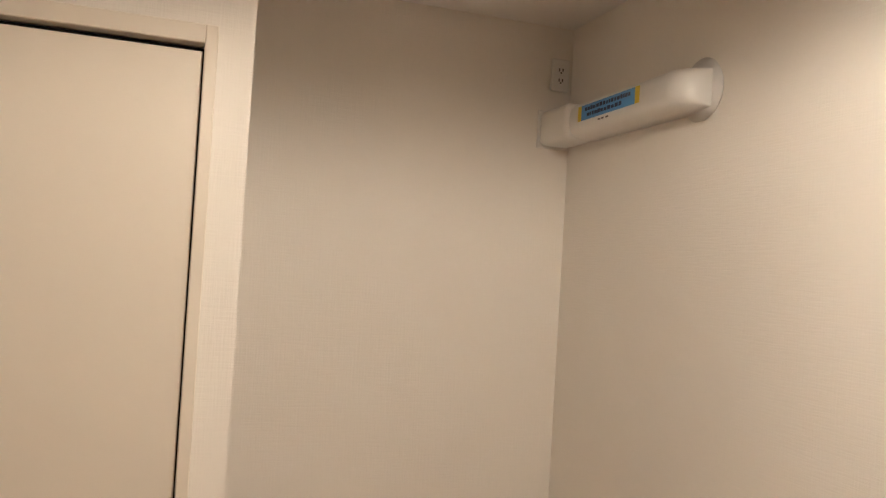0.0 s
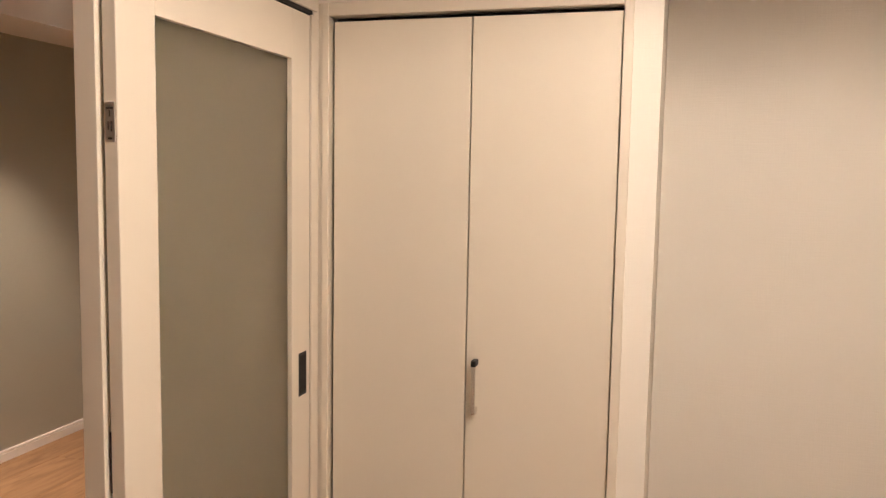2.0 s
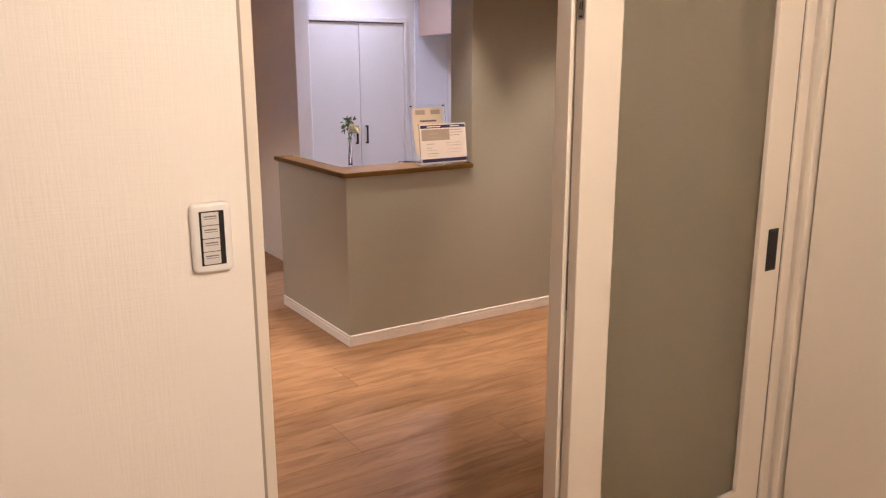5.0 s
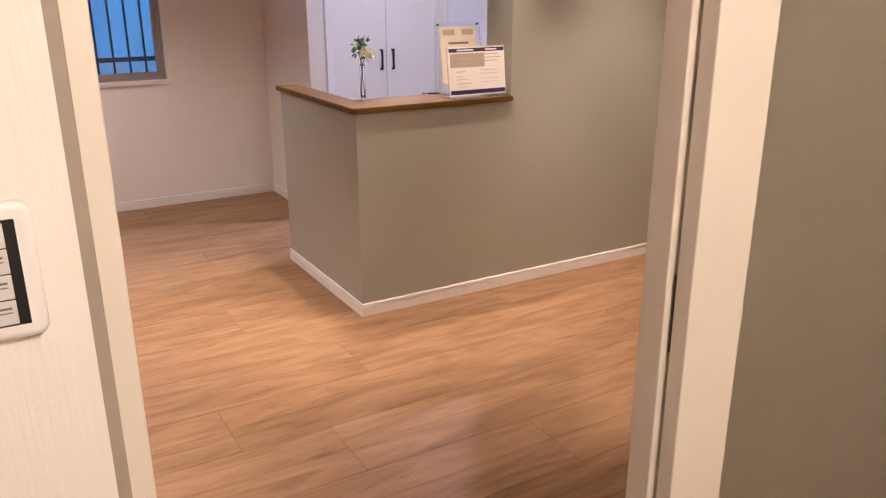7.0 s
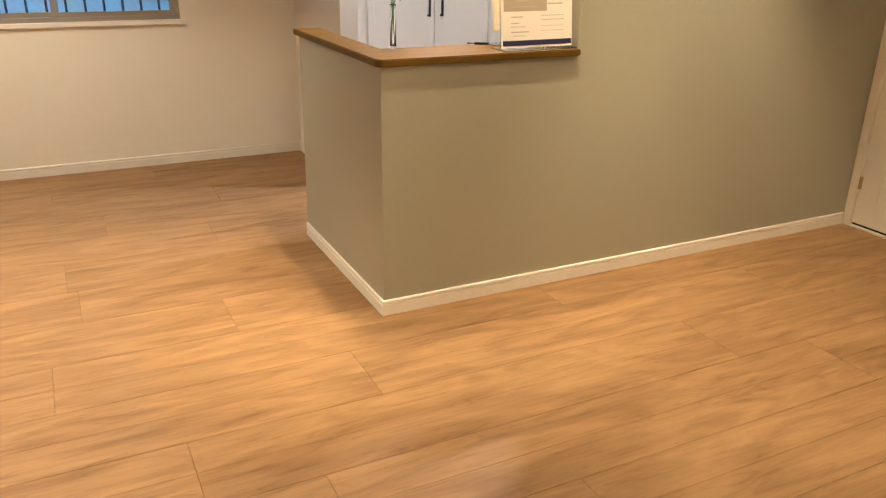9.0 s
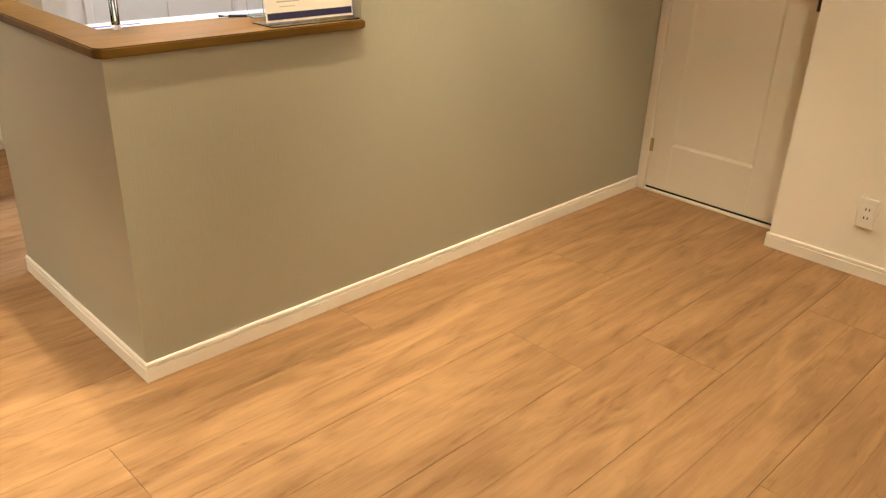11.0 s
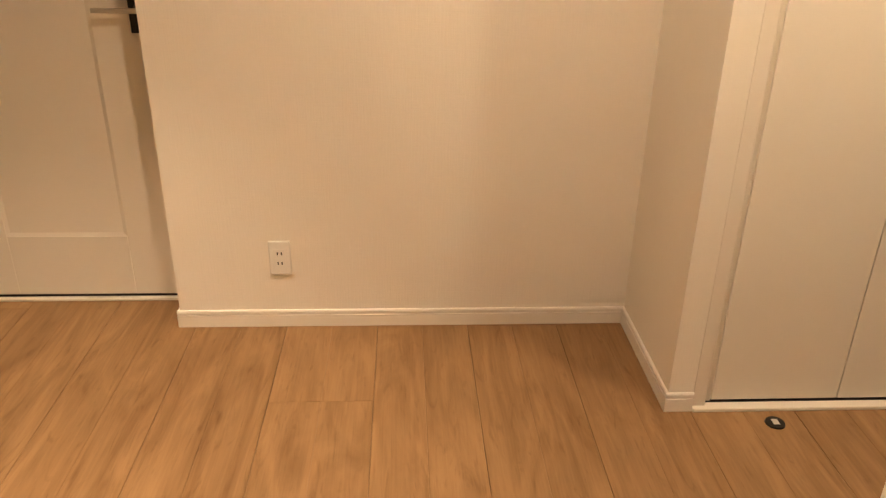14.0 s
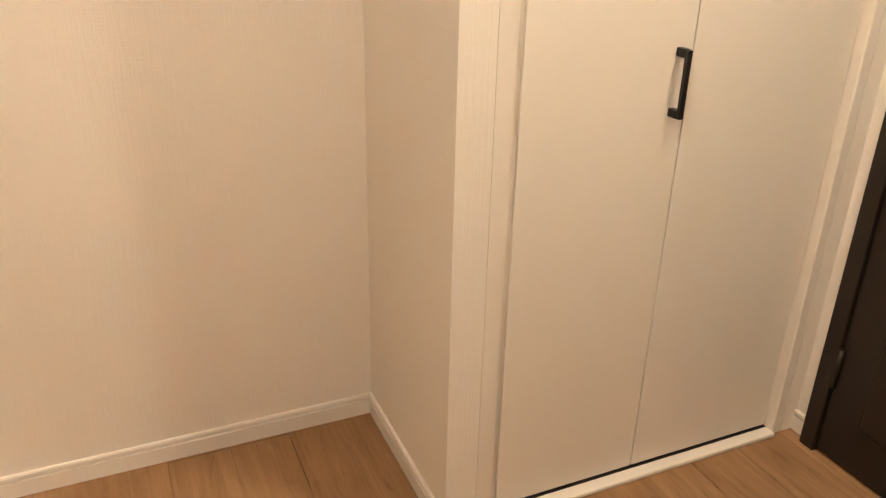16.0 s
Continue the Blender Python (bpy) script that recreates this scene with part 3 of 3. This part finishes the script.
def light_switch():
    s = holder("light_switch", RX, -0.191, 1.2215, "white wall plate with a four-way switch in black and grey", "light switch")
    yc, zc = -0.191, 1.2215
    part("plate", rounded_plate(RX + 0.0005, yc, zc, 0.038, 0.066, 0.0115, 0.012), M_PLASTIC, s, smooth=True)
    part("insert", box(RX + 0.0105, RX + 0.0122, yc - 0.023, yc + 0.023, zc - 0.051, zc + 0.051), M_BLACK, s, "black switch insert")
    for n in range(4):
        z = zc - 0.049 + n * 0.0247
        k = part("rocker", box(RX + 0.0122, RX + 0.0138, yc - 0.019, yc + 0.013, z, z + 0.0236, 0.0007), M_LGREY, s)
        part("name_line", box(RX + 0.0138, RX + 0.0140, yc - 0.015, yc + 0.009, z + 0.0150, z + 0.0172), M_INK, k)
        part("name_line", box(RX + 0.0138, RX + 0.0140, yc - 0.015, yc + 0.009, z + 0.0112, z + 0.0124), M_INK, k)
    return s


light_switch()


# ---- power outlets ----
def outlet(x, y, z, label, earth=False, w=0.072, h=0.121):
    """A wall plate that faces -y, with two sockets one over the other."""
    o = holder("power_outlet", x, y, z, label, "outlet")
    part("plate", box(x - w / 2, x + w / 2, y - 0.0120, y - 0.0004, z - h / 2, z + h / 2, 0.005, 3), M_PLASTIC, o)
    for dz in (0.0175, -0.0175):
        face = part("socket", box(x - 0.0185, x + 0.0185, y - 0.0133, y - 0.0120, z + dz - 0.0165, z + dz + 0.0165, 0.0006), M_PLASTIC, o)
        for dx in (-0.0065, 0.0065):
            part("slot", box(x + dx - 0.0020, x + dx + 0.0020, y - 0.0138, y - 0.0131, z + dz - 0.0052, z + dz + 0.0052), M_SLOT, face)
        if earth:
            part("slot", tube(0.0032, 0.0008, pose(x, y - 0.0135, z + dz - 0.010, 90), 12), M_SLOT, face)
    return o


outlet(0.2455, 3.61, 0.261, "white double power outlet low on the white wall")
outlet(3.552, 2.294, 2.285, "white power outlet with earth socket high in the corner", True, 0.068, 0.112)


# ---- covered air-conditioner pipe in the corner ----
def pipe_cover():
    c = holder("pipe_cover", 3.56, 1.85, 2.09, "white plastic air-conditioner pipe cover with a blue and yellow sticker", "pipe cover")
    zc = 2.094
    def section(depth, tall):
        pts = []
        for n in range(17):
            a = math.pi * n / 16
            c, k = math.cos(a), math.sin(a)
            pts.append((3.599 - depth * k ** 0.55, tall * (1 if c > 0 else -1) * abs(c) ** 0.6))
        return pts

    def loft(stations):
        bm = bmesh.new()
        rows = [[bm.verts.new((x, y, zc + z)) for x, z in section(d, h)] for y, d, h in stations]
        for a, b in zip(rows, rows[1:]):
            for n in range(16):
                bm.faces.new((a[n], a[n + 1], b[n + 1], b[n]))
            bm.faces.new((a[0], b[0], b[16], a[16]))
        return bm

    body = part("duct", loft([(2.10, 0.099, 0.056), (1.62, 0.099, 0.056)]), M_PLASTIC, c, smooth=True)
    corner = box(3.486, 3.598, 2.098, 2.293, zc - 0.059, zc + 0.059, 0.020, 4)
    part("corner_piece", corner, M_PLASTIC, c, smooth=True)
    part("corner_flange", box(3.478, 3.598, 2.284, 2.2935, zc - 0.064, zc + 0.064, 0.004, 2), M_PLASTIC, c)
    bend = [(1.640, 0.0995, 0.0565)] + [(1.585 - 0.075 * math.sin(radians(a)), 0.011 + 0.0885 * math.cos(radians(a)), 0.0565 - 0.008 * math.sin(radians(a))) for a in range(0, 91, 10)]
    part("elbow", loft(bend), M_PLASTIC, c, smooth=True)
    fl = tube(0.082, 0.012, pose(3.593, 1.552, zc, 0, 90, 0), 40, 0.072)
    part("wall_flange", fl, M_PLASTIC, c, "round white wall flange", True)
    f = 3.4997
    st = part("sticker", box(f - 0.0008, f, 1.722, 2.020, 2.079, 2.125), M_BLUE, body, "blue sticker with dark print")
    part("sticker", box(f - 0.0008, f, 1.700, 1.722, 2.079, 2.125), M_YELLOW, body, "yellow sticker end")
    part("sticker", box(f - 0.0008, f, 2.020, 2.042, 2.079, 2.125), M_YELLOW, body, "yellow sticker end")
    rg = random.Random(3)
    for z, a, b in ((2.106, 1.745, 1.995), (2.088, 1.79, 1.975)):
        y = a
        while y < b:
            w = rg.uniform(0.008, 0.018)
            block_h = rg.uniform(0.009, 0.012)
            part("print_bar", box(f - 0.0012, f - 0.0008, y, y + w, z, z + block_h), M_NAVY, body)
            y += w + rg.uniform(0.002, 0.005)
    for y in (1.86, 1.885, 1.905):
        part("print_bar", box(f - 0.0004, f, y, y + 0.014, 2.066, 2.071), M_INK, body)
    return c


pipe_cover()


# ---- floor door stop ----
def door_stop():
    d = holder("door_stop", 1.711, 3.037, 0, "flat round black magnetic door stop with a grey sticker", "door stop")
    part("disc", tube(0.0285, 0.005, pose(1.711, 3.037, 0.0025), 32, 0.0265), M_BLACK, d)
    part("sticker", box(1.703, 1.721, 3.026, 3.050, 0.005, 0.0055), M_LGREY, d, "grey paper sticker")
    return d


door_stop()


# ---- reception office ----
def office_closet():
    c = holder("office_closet", -4.69, 3.25, 0, "white double closet doors with black handles", "closet door")
    y0, ym, y1, x = 2.695, 3.262, 3.800, -4.700
    part("casing", merge(box(-4.72, -4.672, 2.640, y0, 0, 2.01, 0.004), box(-4.72, -4.672, y1, 3.842, 0, 2.01, 0.004), box(-4.72, -4.672, y0, y1, 1.962, 2.01, 0.004)), M_TRIM, c)
    for a, b, hy in ((y0 + 0.004, ym - 0.003, ym - 0.058), (ym + 0.003, y1 - 0.004, ym + 0.062)):
        p = part("door_panel", box(x - 0.022, x, a, b, 0.012, 1.955, 0.002), M_DOORW, c)
        h = part("handle", box(x + 0.026, x + 0.036, hy - 0.010, hy + 0.010, 0.708, 0.900, 0.002), M_BLACK, p, "black bar handle")
        for z in (0.708, 0.884):
            part("handle_foot", box(x, x + 0.026, hy - 0.010, hy + 0.010, z, z + 0.016), M_BLACK, h)
    part("shadow_gap", box(x - 0.034, x - 0.026, y0, y1, 0.005, 1.964), M_GAP, c)
    return c


office_closet()


def wall_cabinet():
    c = holder("wall_cabinet", -4.3, 4.36, 1.84, "beige wall-hung cabinet in the reception office", "cabinet")
    part("body", box(-4.688, -3.80, 4.005, 4.359, 1.842, OFFICE - 0.002, 0.002), M_CREAM, c)
    for a, b in ((-4.688, -3.90), (-3.896, -3.80)):
        part("door", box(a, b, 3.985, 4.004, 1.836, OFFICE - 0.01, 0.002), M_CREAM, c)
    part("bottom_edge", box(-4.68, -3.81, 4.008, 4.350, 1.836, 1.842), M_DESK, c, "white underside")
    return c


wall_cabinet()
solid("wall_panel", box(-4.7065, -4.690, 3.938, 4.359, 0.84, 2.205, 0.002), M_DESK, "smooth white splash panel below the wall cabinet", "panel", "structure")


def desk():
    d = holder("desk", -1.47, 2.5, 0, "white office desk behind the reception counter", "desk")
    part("desktop", box(-1.86, -1.131, 1.318, 3.40, 0.835, 0.862, 0.002), M_DESK, d)
    part("side_panel", box(-1.84, -1.14, 3.36, 3.385, 0, 0.835), M_DESK, d)
    part("side_panel", box(-1.84, -1.14, 1.335, 1.36, 0, 0.835), M_DESK, d)
    return d


desk()
solid("document", merge(box(-1.78, -1.52, 1.52, 1.72, 0.8622, 0.8642)), M_SHEET, "white document with a blue edge on the desk", "paper")
tagged(part("edge_band", box(-1.78, -1.755, 1.52, 1.72, 0.8642, 0.8648), M_BLUEB, bpy.data.objects["document"]), "blue edge band")


# ---- on the counter ----
def notice_stand():
    m = pose(-0.915, 1.866, 0.9725, 0, -7, 0) @ Matrix.Diagonal((1, 1.07, 1.08, 1))
    s = holder("notice_stand", -0.915, 1.874, 0.9725, "acrylic stand with a printed notice, navy bars top and bottom", "sign")
    def put(name, bm, material, parent, label=""):
        bm.transform(m)
        return part(name, bm, material, parent, label)
    put("acrylic_plate", box(-0.0035, 0.0, -0.149, 0.149, 0.004, 0.217), M_ACRYL, s, "clear acrylic plate")
    part("acrylic_foot", box(-0.985, -0.885, 1.707, 2.025, 0.9725, 0.9755), M_ACRYL, s, "clear acrylic foot")
    sheet = put("notice", box(0.0002, 0.0010, -0.146, 0.146, 0.008, 0.214), M_SHEET, s, "printed notice sheet")
    f0, f1 = 0.0010, 0.0014
    put("navy_bar", box(f0, f1, -0.141, 0.143, 0.014, 0.032), M_NAVY, sheet)
    put("navy_bar", box(f0, f1, -0.141, 0.143, 0.192, 0.208), M_NAVY, sheet)
    put("tan_block", box(f0, f1, -0.136, 0.040, 0.128, 0.186), M_TAN, sheet)
    for a, b, z, h in ((-0.085, -0.035, 0.160, 0.008), (-0.10, 0.0, 0.142, 0.004), (0.035, 0.115, 0.178, 0.006), (0.020, 0.125, 0.164, 0.006), (0.035, 0.105, 0.150, 0.006),
                       (-0.108, -0.06, 0.108, 0.005), (-0.108, -0.075, 0.088, 0.004), (-0.108, -0.05, 0.076, 0.003), (-0.108, -0.035, 0.058, 0.005), (-0.10, -0.05, 0.046, 0.003),
                       (0.015, 0.11, 0.112, 0.003), (0.015, 0.11, 0.098, 0.003), (0.015, 0.11, 0.078, 0.002), (0.015, 0.11, 0.062, 0.002)):
        put("print_bar", box(f1, f1 + 0.0003, a, b, z, z + h * 0.7), M_FAINT, sheet)
    for a, b in ((-0.10, -0.015), (0.045, 0.105)):
        put("print_bar", box(f1, f1 + 0.0003, a, b, 0.197, 0.203), M_SHEET, sheet)
    return s


notice_stand()


def certificate_stand():
    s = holder("certificate_stand", -1.10, 1.88, 0.9725, "clear acrylic stand with a cream certificate sheet", "sign")
    m = pose(-1.085, 1.885, 0.9725, 0, -10, 0)
    def put(name, bm, material, parent, label=""):
        bm.transform(m)
        return part(name, bm, material, parent, label)
    put("acrylic_plate", box(-0.003, 0.0, -0.128, 0.125, 0.003, 0.335), M_ACRYL, s, "clear acrylic plate")
    part("acrylic_foot", box(-1.125, -1.055, 1.757, 2.010, 0.9725, 0.9750), M_ACRYL, s, "clear acrylic foot")
    sheet = put("certificate", box(0.0003, 0.001, -0.108, 0.103, 0.05, 0.315), M_CERT, s, "cream certificate sheet")
    put("ornament", box(0.001, 0.0014, -0.085, -0.02, 0.275, 0.302), M_TAN, sheet)
    put("ornament", box(0.001, 0.0014, 0.02, 0.085, 0.275, 0.302), M_TAN, sheet)
    put("print_bar", box(0.001, 0.0014, -0.06, 0.055, 0.232, 0.242), M_INK, sheet)
    put("print_bar", box(0.001, 0.0014, -0.08, 0.075, 0.210, 0.215), M_TAN, sheet)
    put("print_bar", box(0.001, 0.0014, -0.08, 0.075, 0.195, 0.200), M_TAN, sheet)
    for y in (-0.113, 0.110):
        put("stud", tube(0.005, 0.010, pose(0.003, y, 0.325, 0, 90, 0), 14), M_BLACK, s, "black stud")
    return s


certificate_stand()
solid("pen", merge(tube(0.0045, 0.055, pose(-1.098, 1.725, 0.9772, 0, 90, 62), 12), tube(0.0038, 0.03, pose(-1.117, 1.689, 0.9772, 0, 90, 62), 12, 0.001)), M_BLACK, "short black pen on the counter top", "pen", smooth=True)


def bud_vase():
    x, y, z = -1.098, 1.352, 0.9725
    v = holder("bud_vase", x, y, z, "slim clear glass bud vase holding one ivory rose", "vase")
    prof = [(0.0, 0.0), (0.0145, 0.0), (0.0155, 0.004), (0.0145, 0.02), (0.0140, 0.15), (0.0155, 0.160), (0.0138, 0.160), (0.0122, 0.15), (0.0125, 0.012), (0.0, 0.010)]
    bm = bmesh.new()
    rings = []
    for r, h in prof:
        rings.append([bm.verts.new((x + 0.8 * r * math.cos(a), y + 0.8 * r * math.sin(a), z + h)) for a in (2 * math.pi * n / 24 for n in range(24))] if r else [bm.verts.new((x, y, z + h))])
    for a, b in zip(rings, rings[1:]):
        for n in range(24):
            q = [a[n % len(a)], a[(n + 1) % len(a)], b[(n + 1) % len(b)], b[n % len(b)]]
            bm.faces.new(list(dict.fromkeys(q)))
    part("vase_body", bm, M_ACRYL, v, "clear glass tube", True)
    return v


def stem_mesh(points, r):
    bm = bmesh.new()
    prev = None
    for n, p in enumerate(points):
        ring = [bm.verts.new(Vector(p) + Vector((r * math.cos(a), r * math.sin(a), 0))) for a in (2 * math.pi * k / 8 for k in range(8))]
        if prev:
            for k in range(8):
                bm.faces.new((prev[k - 1], prev[k], ring[k], ring[k - 1]))
        prev = ring
    return bm


def petal(bm, m, w, h, cup, curl):
    grid = []
    for i in range(6):
        v = i / 5
        row = []
        for j in range(7):
            u = (j / 6 - 0.5) * 2
            half = w * math.sin(math.pi * min(1, 0.18 + v * 0.75)) ** 0.7
            px = u * half
            py = cup * (1 - u * u) * math.sin(v * math.pi * 0.55) + curl * v ** 3
            row.append(bm.verts.new(m @ Vector((px, -py, v * h))))
        grid.append(row)
    for i in range(5):
        for j in range(6):
            bm.faces.new((grid[i][j], grid[i][j + 1], grid[i + 1][j + 1], grid[i + 1][j]))


def rose():
    x, y, z = -1.098, 1.352, 0.9725
    top = Vector((x + 0.014, y + 0.012, z + 0.196))
    r = holder("rose", x, y, z + 0.012, "ivory white rose with green sprigs in the vase", "flower")
    part("stem", stem_mesh([(x - 0.004, y - 0.004, z + 0.013), (x - 0.003, y - 0.003, z + 0.10), (x + 0.002, y + 0.004, z + 0.165), tuple(top)], 0.0030), M_STEM, r, smooth=True)
    part("stem", stem_mesh([(x + 0.006, y + 0.004, z + 0.013), (x + 0.003, y + 0.0, z + 0.10), (x + 0.0, y - 0.008, z + 0.19), (x, y - 0.022, z + 0.255)], 0.0020), M_STEM, r, smooth=True)
    part("stem", stem_mesh([(x + 0.0, y + 0.006, z + 0.013), (x + 0.0, y + 0.003, z + 0.10), (x - 0.004, y + 0.0, z + 0.19), (x - 0.004, y + 0.010, z + 0.265)], 0.0018), M_STEM, r, smooth=True)
    tilt = Matrix.Translation(top) @ pose(0, 0, 0, -18, 22, 0)
    for ring, (count, w, h, cup, lean, curl) in enumerate(((3, 0.013, 0.036, 0.010, 4, 0.0), (4, 0.018, 0.041, 0.014, 12, 0.003), (5, 0.023, 0.042, 0.018, 24, 0.010), (6, 0.026, 0.039, 0.019, 40, 0.016))):
        bm = bmesh.new()
        for n in range(count):
            a = 360 * n / count + 37 * ring
            petal(bm, tilt @ pose(0, 0, 0, 0, 0, a) @ Matrix.Translation((0, -0.004, 0)) @ pose(0, 0, 0, lean, 0, 0), w, h, cup * 0.6, curl)
        part("petals", bm, M_ROSE, r, smooth=True)
    rg = random.Random(11)
    for cx, cy, cz, spread in ((x, y - 0.016, z + 0.248, 0.030), (x - 0.004, y + 0.012, z + 0.256, 0.026), (x + 0.004, y - 0.022, z + 0.216, 0.022)):
        bm = bmesh.new()
        for n in range(22):
            d = Vector((rg.gauss(0, 1), rg.gauss(0, 1), rg.gauss(0.2, 1))).normalized()
            base = Vector((cx, cy, cz)) + d * spread * rg.uniform(0.2, 0.8)
            m = Matrix.Translation(base) @ d.to_track_quat("Z", "Y").to_matrix().to_4x4() @ pose(0, 0, 0, 0, 0, rg.uniform(0, 360))
            petal(bm, m, 0.0055, rg.uniform(0.013, 0.020), 0.002, 0.003)
        part("leaves", bm, M_LEAF, r, smooth=True)
    bm = bmesh.new()
    for a in (20, 140, 260):
        petal(bm, tilt @ pose(0, 0, 0, 0, 0, a) @ pose(0, 0, 0, 125, 0, 0), 0.006, 0.028, 0.002, 0.002)
    part("sepals", bm, M_LEAF, r, smooth=True)
    return r


bud_vase()
rose()


# ---- floor boards, last ----
PITCH, LENGTH, X0 = 0.308, 1.845, -0.364
KNOWN = {-3: 0.68, -2: 0.055, -1: 1.0, 0: 0.39, 1: 0.705, 2: 1.327, 3: 0.30, 4: 1.75, -7: 0.337}
rng = random.Random(7)
board_meshes = {}


def board_mesh(w, l):
    key = (round(w, 4), round(l, 4))
    if key not in board_meshes:
        g, d = 0.0011, 0.0016
        c = w / 2
        outline = [(g * 0.4, -0.010), (g * 0.4, -d), (g * 2, 0), (c - 0.0011, 0), (c - 0.0003, -0.0012), (c + 0.0003, -0.0012), (c + 0.0011, 0), (w - g * 2, 0), (w - g * 0.4, -d), (w - g * 0.4, -0.010)]
        if w < 0.2:
            outline = outline[:3] + outline[7:]
        bm = prism(outline, "y", 0.0007, l - 0.0007)
        board_meshes[key] = mesh_of("plank", bm, M_FLOOR)
    return board_meshes[key]


def lay(x, y0, y1, lo, hi, w=PITCH):
    a, b = max(y0, lo), min(y1, hi)
    if b - a < 0.03:
        return
    ob = new("plank", board_mesh(w, b - a))
    ob.location = (x, a, 0)
    ob.parent = floor
    return ob


for col in range(-15, 13):
    x = X0 + PITCH * col
    start = KNOWN.get(col, rng.random() * LENGTH)
    y = start - 3 * LENGTH
    while y < 4.9:
        lay(x, y, y + LENGTH, -3.2, 4.8)
        y += LENGTH
